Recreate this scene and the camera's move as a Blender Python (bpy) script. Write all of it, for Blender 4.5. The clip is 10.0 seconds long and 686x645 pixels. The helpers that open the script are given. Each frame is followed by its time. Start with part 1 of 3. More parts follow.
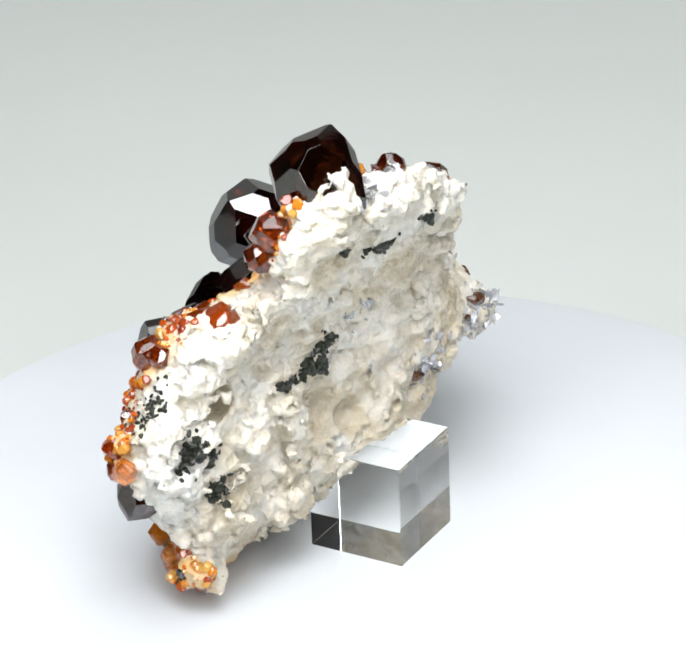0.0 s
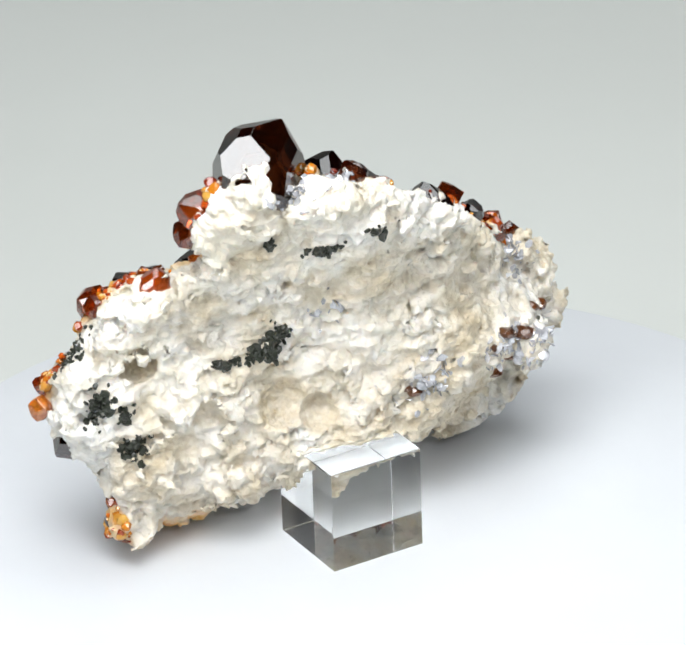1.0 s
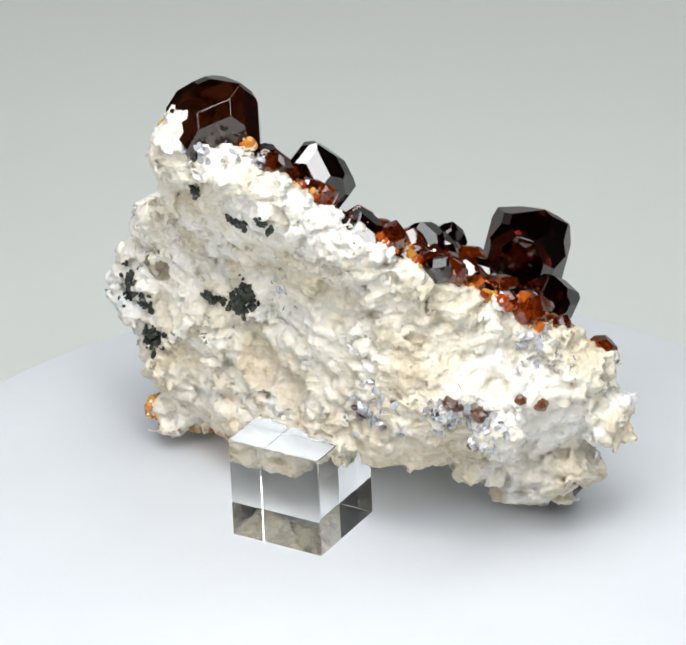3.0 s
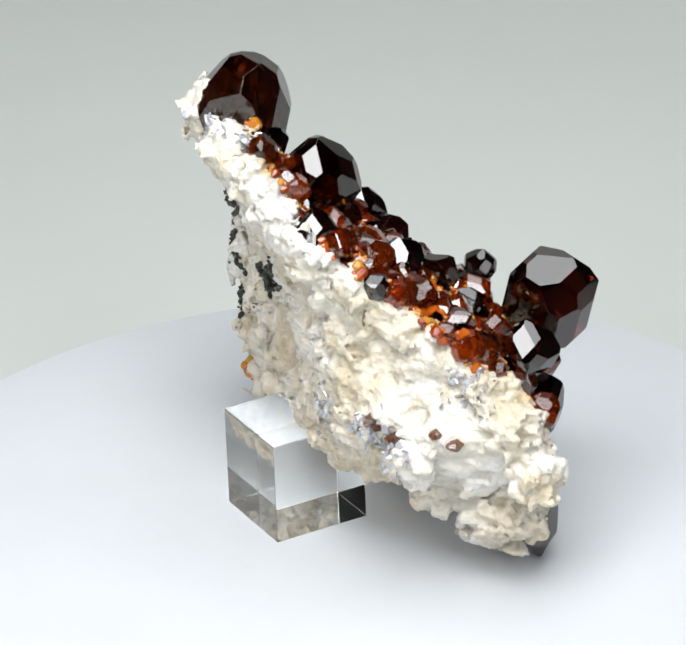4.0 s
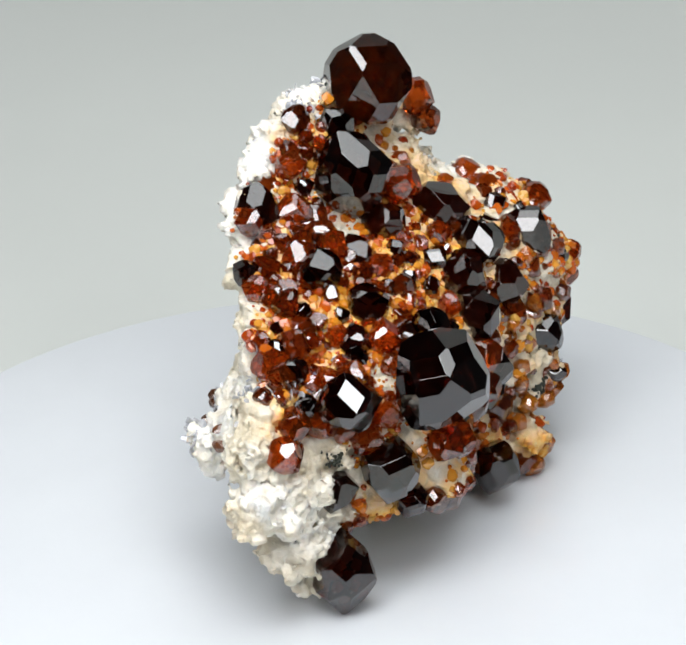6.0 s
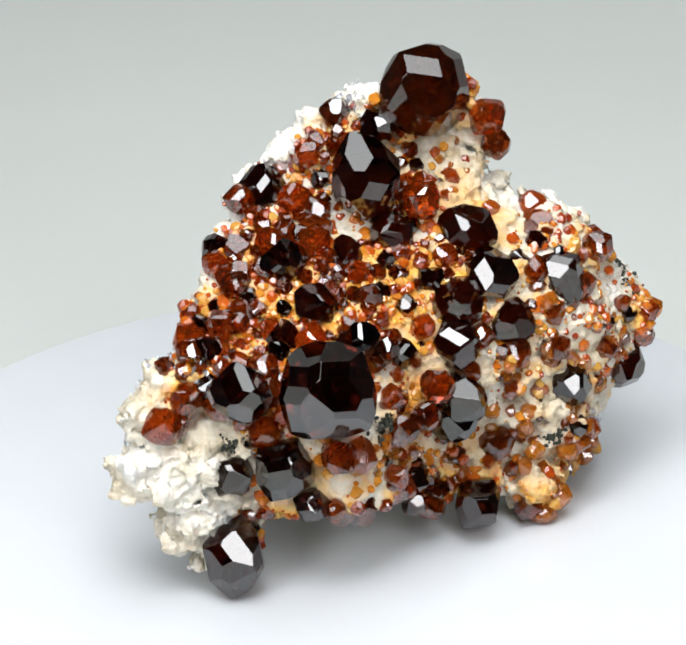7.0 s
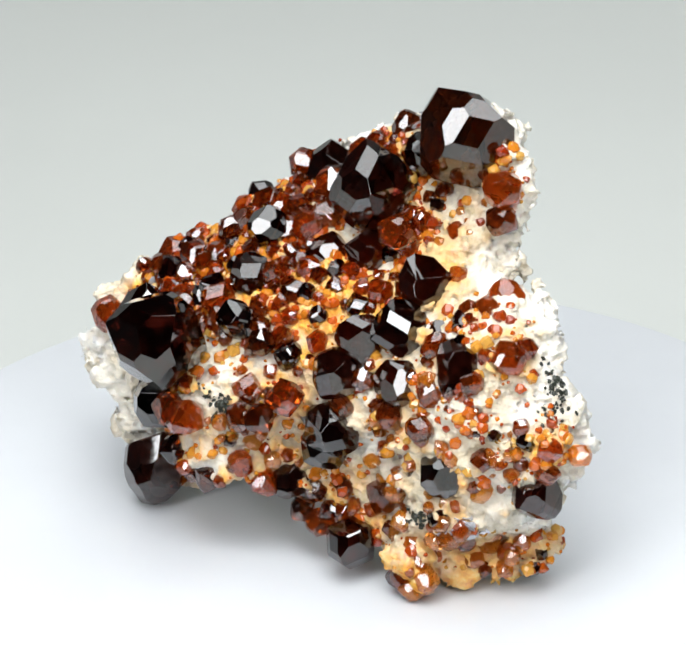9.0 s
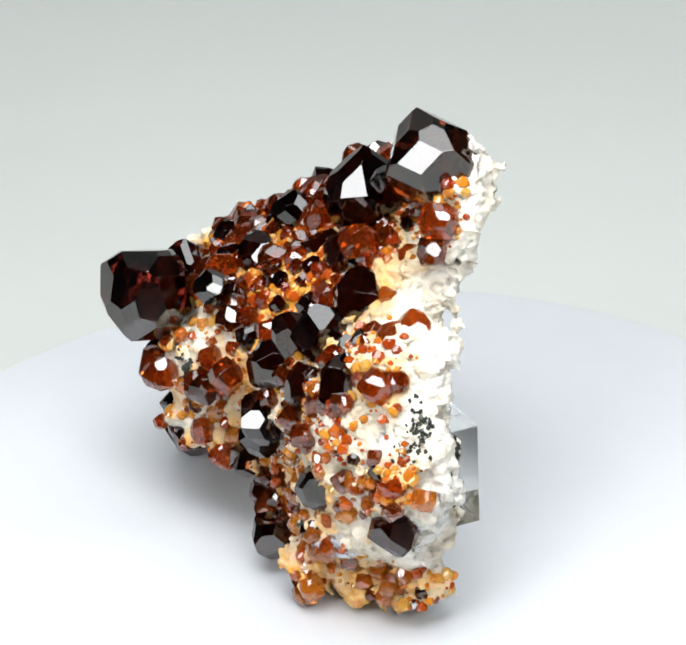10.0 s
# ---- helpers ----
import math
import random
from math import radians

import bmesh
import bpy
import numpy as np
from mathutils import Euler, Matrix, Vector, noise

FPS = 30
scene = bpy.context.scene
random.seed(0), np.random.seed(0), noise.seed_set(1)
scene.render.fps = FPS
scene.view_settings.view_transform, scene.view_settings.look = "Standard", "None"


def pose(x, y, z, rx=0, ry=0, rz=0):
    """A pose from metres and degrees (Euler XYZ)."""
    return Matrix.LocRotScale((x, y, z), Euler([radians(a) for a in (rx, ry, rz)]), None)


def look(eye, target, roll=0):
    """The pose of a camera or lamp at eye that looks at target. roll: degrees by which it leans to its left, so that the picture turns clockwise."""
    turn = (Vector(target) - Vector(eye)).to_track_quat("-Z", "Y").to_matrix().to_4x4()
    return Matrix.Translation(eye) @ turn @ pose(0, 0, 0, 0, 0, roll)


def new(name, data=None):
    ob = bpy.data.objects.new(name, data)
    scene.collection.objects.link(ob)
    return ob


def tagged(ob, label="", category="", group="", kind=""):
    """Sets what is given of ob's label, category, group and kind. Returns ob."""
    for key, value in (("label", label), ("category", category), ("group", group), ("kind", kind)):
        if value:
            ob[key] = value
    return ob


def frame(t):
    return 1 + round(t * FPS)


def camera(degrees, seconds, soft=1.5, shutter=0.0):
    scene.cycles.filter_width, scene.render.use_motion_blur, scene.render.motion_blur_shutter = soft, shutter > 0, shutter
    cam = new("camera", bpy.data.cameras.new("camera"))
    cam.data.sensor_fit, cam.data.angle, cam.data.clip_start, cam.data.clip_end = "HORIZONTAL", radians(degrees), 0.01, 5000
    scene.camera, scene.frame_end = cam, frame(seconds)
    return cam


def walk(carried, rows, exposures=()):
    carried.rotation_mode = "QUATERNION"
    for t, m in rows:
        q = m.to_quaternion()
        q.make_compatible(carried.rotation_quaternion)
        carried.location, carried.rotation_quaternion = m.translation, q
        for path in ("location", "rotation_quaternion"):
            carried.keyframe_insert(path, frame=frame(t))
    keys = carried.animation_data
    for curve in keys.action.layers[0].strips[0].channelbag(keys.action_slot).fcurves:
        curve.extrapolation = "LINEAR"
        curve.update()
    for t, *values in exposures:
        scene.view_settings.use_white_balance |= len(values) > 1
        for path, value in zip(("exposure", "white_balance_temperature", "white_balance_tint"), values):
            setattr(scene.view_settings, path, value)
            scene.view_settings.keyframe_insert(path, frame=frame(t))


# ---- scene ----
CM = 0.01

# ---- camera: stands still before the turning specimen ----
cam = camera(9.71, 10.0, soft=2.0)
EYE = (0.0, -34.462 * CM, 19.021 * CM)
PITCH, YAW, ROLL = 26.248, 0.075, 2.16
VIEW = pose(*EYE, 90 - PITCH, 0, YAW) @ pose(0, 0, 0, 0, 0, -ROLL)
walk(cam, [(0.0, VIEW), (10.0, VIEW)], [(0.0, -0.07), (1.0, -0.17), (2.0, -0.35), (4.0, -0.27), (5.5, -0.34), (7.0, -0.16), (8.0, -0.12), (9.0, -0.09), (10.0, -0.04)])

# turn of the turntable in degrees at each full second
TURN = [0.0, -29.81, -60.06, -90.46, -120.86, -151.42, -182.05, -213.19, -244.42, -274.59, -305.42]

# ---- light: unseen soft panels overhead and in front, two side ones added as fill ----
world = bpy.data.worlds.new("dim_surround")
scene.world = world
world.use_nodes = True
world.node_tree.nodes["Background"].inputs[0].default_value = (0.80, 0.86, 0.92, 1)
world.node_tree.nodes["Background"].inputs[1].default_value = 0.10


def area(name, eye, target, sx, sy, power, colour):
    data = bpy.data.lights.new(name, "AREA")
    data.shape, data.size, data.size_y, data.energy, data.color = "RECTANGLE", sx, sy, power, colour
    ob = new(name, data)
    ob.matrix_world = look(eye, target)
    return ob


area("top_panel", (0.03, -0.05, 0.46), (0, -0.03, 0), 0.44, 0.34, 1.9, (0.96, 0.99, 1.0))
area("key_panel", (-0.02, -0.15, 0.28), (0, -0.01, 0.01), 0.22, 0.12, 0.84, (0.98, 0.99, 1.0))
area("side_panel", (0.16, -0.42, 0.34), (0, 0, 0.02), 0.18, 0.18, 1.05, (0.99, 0.99, 1.0))
area("side_panel", (-0.24, -0.34, 0.28), (0, 0, 0.02), 0.18, 0.18, 1.08, (0.99, 0.99, 1.0))


# ---- materials ----
def material(name):
    m = bpy.data.materials.new(name)
    m.use_nodes = True
    return m, m.node_tree, m.node_tree.nodes["Principled BSDF"]


def node(tree, kind, **values):
    n = tree.nodes.new(kind)
    for key, value in values.items():
        n.inputs[key.replace("_", " ")].default_value = value
    return n


def noise_node(tree, scale, detail=5.0, rough=0.6):
    n = node(tree, "ShaderNodeTexNoise", Scale=scale, Detail=detail, Roughness=rough)
    tree.links.new(coords(tree).outputs["Object"], n.inputs["Vector"])
    return n


def coords(tree):
    for n in tree.nodes:
        if n.type == "TEX_COORD":
            return n
    return tree.nodes.new("ShaderNodeTexCoord")


def ramp(tree, source, stops):
    r = tree.nodes.new("ShaderNodeValToRGB")
    while len(r.color_ramp.elements) < len(stops):
        r.color_ramp.elements.new(0.5)
    for e, (at, colour) in zip(r.color_ramp.elements, stops):
        e.position, e.color = at, (*colour, 1)
    tree.links.new(source, r.inputs[0])
    return r


def mix(tree, fac, a, b):
    m = tree.nodes.new("ShaderNodeMix")
    m.data_type = "RGBA"
    tree.links.new(fac, m.inputs["Factor"])
    tree.links.new(a, m.inputs["A"])
    tree.links.new(b, m.inputs["B"])
    return m


def bump(tree, source, strength, distance, bsdf, chain=None):
    b = node(tree, "ShaderNodeBump", Strength=strength, Distance=distance)
    tree.links.new(source, b.inputs["Height"])
    if chain:
        tree.links.new(chain.outputs[0], b.inputs["Normal"])
    tree.links.new(b.outputs[0], bsdf.inputs["Normal"])
    return b


def matrix_material():
    m, t, p = material("feldspar_matrix")
    broad = noise_node(t, 160, 4)
    fine = noise_node(t, 900, 6, 0.7)
    base = ramp(t, broad.outputs["Fac"], [(0.30, (0.58, 0.51, 0.38)), (0.42, (0.77, 0.72, 0.61)), (0.55, (0.86, 0.82, 0.745)), (0.72, (0.72, 0.715, 0.69))])
    haze = noise_node(t, 75, 3)
    grey = ramp(t, haze.outputs["Fac"], [(0.50, (0, 0, 0)), (0.68, (0.5, 0.5, 0.5))])
    quartz = ramp(t, fine.outputs["Fac"], [(0.35, (0.52, 0.525, 0.51)), (0.60, (0.75, 0.76, 0.74))])
    rust = ramp(t, fine.outputs["Fac"], [(0.34, (0.90, 0.69, 0.32)), (0.50, (0.88, 0.44, 0.05)), (0.68, (0.62, 0.17, 0.015))])
    stain = t.nodes.new("ShaderNodeAttribute")
    stain.attribute_name = "stain"
    tan_mask = t.nodes.new("ShaderNodeAttribute")
    tan_mask.attribute_name = "tan_mask"
    tan = ramp(t, fine.outputs["Fac"], [(0.35, (0.40, 0.30, 0.15)), (0.65, (0.74, 0.65, 0.48))])
    m0 = mix(t, grey.outputs[0], base.outputs[0], quartz.outputs[0])
    m1 = mix(t, tan_mask.outputs["Fac"], m0.outputs["Result"], tan.outputs[0])
    m2 = mix(t, stain.outputs["Fac"], m1.outputs["Result"], rust.outputs[0])
    t.links.new(m2.outputs["Result"], p.inputs["Base Color"])
    p.inputs["Roughness"].default_value = 0.55
    p.inputs["Specular IOR Level"].default_value = 0.4
    p.inputs["Subsurface Weight"].default_value = 0.35
    p.inputs["Subsurface Radius"].default_value = (1.0, 0.85, 0.65)
    p.inputs["Subsurface Scale"].default_value = 0.0006
    b = bump(t, noise_node(t, 1500, 4, 0.6).outputs["Fac"], 0.9, 0.0004, p)
    v = node(t, "ShaderNodeTexVoronoi", Scale=900)
    t.links.new(coords(t).outputs["Object"], v.inputs["Vector"])
    c = bump(t, v.outputs["Distance"], 0.5, 0.0003, p, b)
    # flat layers of broken grains
    layers = node(t, "ShaderNodeMapping", Scale=(1, 1, 2.4))
    t.links.new(coords(t).outputs["Object"], layers.inputs["Vector"])
    sugar = node(t, "ShaderNodeTexVoronoi", Scale=420)
    t.links.new(layers.outputs[0], sugar.inputs["Vector"])
    bump(t, sugar.outputs["Distance"], 0.55, 0.0007, p, c)
    return m


def garnet_material(name, lo, hi, transmission, rough=0.04):
    m, t, p = material(name)
    info = t.nodes.new("ShaderNodeObjectInfo")
    n = noise_node(t, 240, 3)
    add = t.nodes.new("ShaderNodeMath")
    add.operation = "MULTIPLY_ADD"
    t.links.new(info.outputs["Random"], add.inputs[0])
    add.inputs[1].default_value = 0.45
    t.links.new(n.outputs["Fac"], add.inputs[2])
    r = ramp(t, add.outputs[0], [(0.40, lo), (0.95, hi)])
    t.links.new(r.outputs[0], p.inputs["Base Color"])
    p.inputs["Roughness"].default_value = rough
    p.inputs["IOR"].default_value = 1.9
    p.inputs["Transmission Weight"].default_value = transmission
    g = noise_node(t, 1100, 3)
    bump(t, g.outputs["Fac"], 0.012, 0.0001, p)
    return m


def small_garnet_material(name, stops, transmission):
    m, t, p = material(name)
    geo = t.nodes.new("ShaderNodeNewGeometry")
    r = ramp(t, geo.outputs["Random Per Island"], stops)
    t.links.new(r.outputs[0], p.inputs["Base Color"])
    p.inputs["Roughness"].default_value = 0.13
    p.inputs["IOR"].default_value = 1.7
    p.inputs["Transmission Weight"].default_value = transmission
    return m


def plain(name, colour, rough, metallic=0.0, var=0.25, scale=300, strength=0.2):
    m, t, p = material(name)
    n = noise_node(t, scale, 5)
    lo, hi = [c * (1 - var) for c in colour], [min(1, c * (1 + var)) for c in colour]
    r = ramp(t, n.outputs["Fac"], [(0.35, lo), (0.65, hi)])
    t.links.new(r.outputs[0], p.inputs["Base Color"])
    p.inputs["Roughness"].default_value, p.inputs["Metallic"].default_value = rough, metallic
    bump(t, n.outputs["Fac"], strength, 0.0002, p)
    return m


MATRIX = matrix_material()
GARNET = garnet_material("dark_garnet", (0.003, 0.001, 0.001), (0.050, 0.005, 0.002), 0.98, 0.02)
AMBER = garnet_material("amber_garnet", (0.003, 0.001, 0.001), (0.085, 0.016, 0.003), 0.98, 0.02)
GARNET_RED = garnet_material("red_garnet", (0.030, 0.003, 0.001), (0.74, 0.110, 0.010), 0.92, 0.03)
ORANGE = small_garnet_material("orange_garnet", [(0.0, (0.34, 0.025, 0.003)), (0.35, (0.76, 0.14, 0.009)), (0.75, (0.95, 0.38, 0.03)), (1.0, (0.96, 0.58, 0.13))], 0.50)
BROWN = garnet_material("brown_garnet", (0.05, 0.018, 0.007), (0.30, 0.10, 0.03), 0.6, 0.12)
GRAIN = garnet_material("honey_garnet", (0.45, 0.045, 0.005), (0.92, 0.33, 0.03), 0.75, 0.07)
BLACK = plain("black_mineral", (0.020, 0.024, 0.016), 0.35, 0.0, 0.5, 900)
MICA = plain("silver_mica", (0.52, 0.53, 0.56), 0.25, 0.35, 0.35, 700)
ACRYLIC, _t, _p = material("clear_acrylic")
_p.inputs["Base Color"].default_value = (0.97, 0.985, 0.98, 1)
_p.inputs["Roughness"].default_value, _p.inputs["IOR"].default_value = 0.012, 1.49
_p.inputs["Transmission Weight"].default_value = 1.0
DISC = plain("glossy_white_acrylic", (0.61, 0.635, 0.665), 0.11, 0.0, 0.015, 60, 0.02)
DISC_SIDE = plain("turntable_side", (0.62, 0.63, 0.65), 0.4, 0.0, 0.02, 60, 0.02)
PAPER = plain("backdrop_paper", (0.60, 0.625, 0.60), 0.9, 0.0, 0.015, 12, 0.05)
WALL = plain("dim_wall_paint", (0.10, 0.10, 0.105), 0.8, 0.0, 0.1, 20, 0.1)


# ---- mesh helpers ----
def mesh_object(name, bm, mat, parent=None, label=""):
    data = bpy.data.meshes.new(name)
    bm.to_mesh(data)
    bm.free()
    data.materials.append(mat)
    ob = new(name, data)
    ob.parent = parent
    if label:
        ob["label"] = label
    return ob


def part(name, bm, mat, parent, label=""):
    return mesh_object(name, bm, mat, parent, label)


def smooth(ob):
    ob.data.shade_smooth()
    return ob


def lathe(profile, steps=128):
    """Turn a list of (radius, z) round the z axis."""
    bm = bmesh.new()
    rings = []
    for r, z in profile:
        if r == 0:
            rings.append([bm.verts.new((0, 0, z))])
        else:
            rings.append([bm.verts.new((r * math.cos(2 * math.pi * i / steps), r * math.sin(2 * math.pi * i / steps), z)) for i in range(steps)])
    for a, b in zip(rings, rings[1:]):
        for i in range(steps):
            j = (i + 1) % steps
            if len(a) == 1:
                bm.faces.new((a[0], b[i], b[j]))
            elif len(b) == 1:
                bm.faces.new((a[i], b[0], a[j]))
            else:
                bm.faces.new((a[i], b[i], b[j], a[j]))
    bmesh.ops.recalc_face_normals(bm, faces=bm.faces)
    return bm


def box(sx, sy, sz, bevel=0.0, segments=2):
    bm = bmesh.new()
    bmesh.ops.create_cube(bm, size=1, matrix=Matrix.Diagonal((sx, sy, sz, 1)))
    if bevel:
        bmesh.ops.bevel(bm, geom=bm.edges[:], offset=bevel, segments=segments, affect="EDGES", profile=0.5)
    return bm


# ---- setting ----
def backdrop():
    """A paper sweep: flat table, a wide curve, an upright back, 1 mm thick."""
    bm = bmesh.new()
    low, radius, start = -2.2 * CM, 0.20, 0.34
    turns = [math.pi / 2 * k / 24 for k in range(25)]
    upper = [(-0.70, low)] + [(start + radius * math.sin(a), low + radius * (1 - math.cos(a))) for a in turns] + [(start + radius, 0.56)]
    under = [(-0.70, low - 0.001)] + [(start + (radius + 0.001) * math.sin(a), low + radius - (radius + 0.001) * math.cos(a)) for a in turns] + [(start + radius + 0.001, 0.56)]
    loop = upper + under[::-1]
    sides = [[bm.verts.new((x, y, z)) for y, z in loop] for x in (-0.40, 0.40)]
    for i in range(len(loop)):
        j = (i + 1) % len(loop)
        bm.faces.new((sides[0][i], sides[1][i], sides[1][j], sides[0][j]))
    bmesh.ops.recalc_face_normals(bm, faces=bm.faces[:])
    ob = smooth(mesh_object("backdrop", bm, PAPER))
    ob.data.set_sharp_from_angle(angle=radians(30))
    return tagged(ob, "seamless pale grey paper sweep behind the turntable", "backdrop", kind="structure")


def studio():
    """A dim room round the table, so that the crystals mirror dark walls between the lamps."""
    walls = (("wall_west", 0.02, 2.2, 1.5, (-0.91, -0.2, 0.55)), ("wall_east", 0.02, 2.2, 1.5, (0.91, -0.2, 0.55)), ("wall_north", 1.80, 0.02, 1.5, (0, 0.89, 0.55)), ("wall_south", 1.80, 0.02, 1.5, (0, -1.29, 0.55)),
             ("ceiling", 1.84, 2.2, 0.02, (0, -0.2, 1.312)), ("floor", 1.84, 2.2, 0.02, (0, -0.2, -0.212)))
    for name, sx, sy, sz, at in walls:
        ob = mesh_object(name, box(sx, sy, sz), WALL)
        ob.location = at
        tagged(ob, "plain dim grey studio surface", name.split("_")[0], kind="structure")
    table = tagged(mesh_object("table", box(0.95, 1.30, 0.03, 0.003), WALL), "plain dark table under the paper sweep", "table", kind="structure")
    table.location = (0, -0.04, -2.3 * CM - 0.0162)


def turntable():
    root = tagged(new("turntable"), "glossy white round display turntable slowly rotating", "turntable")
    R, H = 4.83 * CM, 0.35 * CM
    top = part("platter", lathe([(0, 0), (R * 0.5, 0), (R - 0.03 * CM, 0), (R - 0.008 * CM, -0.006 * CM), (R, -0.03 * CM), (R, -H), (R * 0.9, -H), (0, -H)], 192), DISC, root, "glossy white acrylic platter")
    smooth(top)
    top.data.set_sharp_from_angle(angle=radians(35))
    base = part("base", lathe([(0, -H - 0.0005), (R * 0.86, -H - 0.0005), (R * 0.9, -0.6 * CM), (R * 0.93, -2.15 * CM), (0, -2.15 * CM)], 128), DISC_SIDE, root, "pale turntable base on the paper")
    smooth(base)
    base.data.set_sharp_from_angle(angle=radians(35))
    # the platter sits a little off its axle
    top.location = base.location = (0.115 * CM, 0.05 * CM, 0)
    return root


def scale_cube():
    ob = mesh_object("scale_cube", box(0.985 * CM, 0.985 * CM, 1.03 * CM, 0.006 * CM, 2), ACRYLIC)
    for v in ob.data.vertices:
        v.co.z += 0.515 * CM
    ob.visible_shadow = False
    return tagged(ob, "clear polished acrylic scale cube standing against the specimen", "scale cube")


# ---- numeric noise for the rock ----
RNG = np.random.default_rng(7)
TABLE = RNG.random((48, 48, 48)).astype(np.float32)
JIT = RNG.random((48, 48, 48, 3)).astype(np.float32)


def value_noise(q):
    i = np.floor(q).astype(np.int32)
    f = (q - i).astype(np.float32)
    f = f * f * (3 - 2 * f)
    out = np.zeros(len(q), np.float32)
    for dx in (0, 1):
        for dy in (0, 1):
            for dz in (0, 1):
                w = (f[:, 0] if dx else 1 - f[:, 0]) * (f[:, 1] if dy else 1 - f[:, 1]) * (f[:, 2] if dz else 1 - f[:, 2])
                out += w * TABLE[(i[:, 0] + dx) % 48, (i[:, 1] + dy) % 48, (i[:, 2] + dz) % 48]
    return out - 0.5


def cell_noise(q):
    """Distance to the nearest of one scattered point a cell."""
    i = np.floor(q).astype(np.int32)
    best = np.full(len(q), 9.0, np.float32)
    for dx in (-1, 0, 1):
        for dy in (-1, 0, 1):
            for dz in (-1, 0, 1):
                c = i + np.array([dx, dy, dz])
                s = c + JIT[c[:, 0] % 48, c[:, 1] % 48, c[:, 2] % 48] - q
                best = np.minimum(best, (s * s).sum(1))
    return np.sqrt(best)


def grains(q):
    """Blocky broken grains: a tilted facet for each scattered cell."""
    i = np.floor(q).astype(np.int32)
    best, value = np.full(len(q), 9.0, np.float32), np.zeros(len(q), np.float32)
    for dx in (-1, 0, 1):
        for dy in (-1, 0, 1):
            for dz in (-1, 0, 1):
                c = i + np.array([dx, dy, dz])
                at = c[:, 0] % 48, c[:, 1] % 48, c[:, 2] % 48
                s = c + JIT[at] - q
                r = (s * s).sum(1)
                tilt = JIT[at[1], at[2], at[0]] - 0.5
                new_value = 1.6 * (tilt * s).sum(1) + TABLE[at[2], at[0], at[1]] - 0.5
                value = np.where(r < best, new_value, value)
                best = np.minimum(best, r)
    return value


def smax(a, b, k):
    h = np.clip(0.5 - 0.5 * (b - a) / k, 0, 1)
    return b * (1 - h) + a * h + k * h * (1 - h)


def bell(u, z, cu, cz, ru, rz):
    return np.exp(-((u - cu) / ru) ** 2 - ((z - cz) / rz) ** 2)


# The specimen's own axes, in cm: u along its broad side, n out of the crystal side, z up.
UX, UY, NX, NY = -0.65606, -0.75471, -0.75471, 0.65606
OUTLINE = [(0.84, 4.12), (1.20, 4.16), (1.58, 3.96), (1.78, 3.62), (1.66, 3.22), (1.98, 3.02), (2.42, 2.86), (2.62, 2.35), (3.04, 1.86), (3.02, 1.55), (2.70, 1.10), (2.52, 0.66), (2.36, 0.26), (2.06, 0.10), (1.52, 0.08), (1.10, 0.24),
           (0.56, 0.30), (0.30, 0.62), (-0.20, 0.76), (-0.78, 0.78), (-1.10, 0.52), (-1.32, 0.10), (-1.62, 0.30), (-2.00, 0.80), (-2.45, 1.15), (-2.62, 1.62), (-2.34, 2.08), (-1.82, 2.48), (-1.46, 2.80), (-1.12, 3.12), (-0.92, 3.42),
           (-0.48, 3.66), (0.02, 3.84), (0.40, 3.94)]


def outline_distance(u, z):
    poly = np.array(OUTLINE)
    d = np.full(u.shape, 1e9)
    inside = np.zeros(u.shape, bool)
    for a, b in zip(poly, np.roll(poly, -1, 0)):
        e = b - a
        t = np.clip(((u - a[0]) * e[0] + (z - a[1]) * e[1]) / (e @ e), 0, 1)
        d = np.minimum(d, np.hypot(u - a[0] - t * e[0], z - a[1] - t * e[1]))
        cross = ((a[1] > z) != (b[1] > z)) & (u < (b[0] - a[0]) * (z - a[1]) / (b[1] - a[1] + 1e-12) + a[0])
        inside ^= cross
    return np.where(inside, -d, d)


def front_face(u, z):
    base = np.interp(z, [0.0, 1.0, 1.6, 2.0, 2.3, 2.65, 3.0, 3.4, 3.8, 4.3], [0.88, 0.88, 0.92, 0.88, 0.76, 0.46, 0.0, -0.42, -0.62, -0.62])
    bulge = 0.84 * bell(u, z, -0.50, 1.60, 0.75, 0.80) + 0.34 * bell(u, z, -2.0, 1.15, 0.8, 0.7)
    bulge = bulge + 0.50 * bell(u, z, -0.35, 0.90, 0.55, 0.32)
    return base + bulge - 0.72 * np.maximum(0, u - 2.05) - 0.95 * np.maximum(0, u - 1.50) * np.clip((0.85 - z) / 0.35, 0, 1)


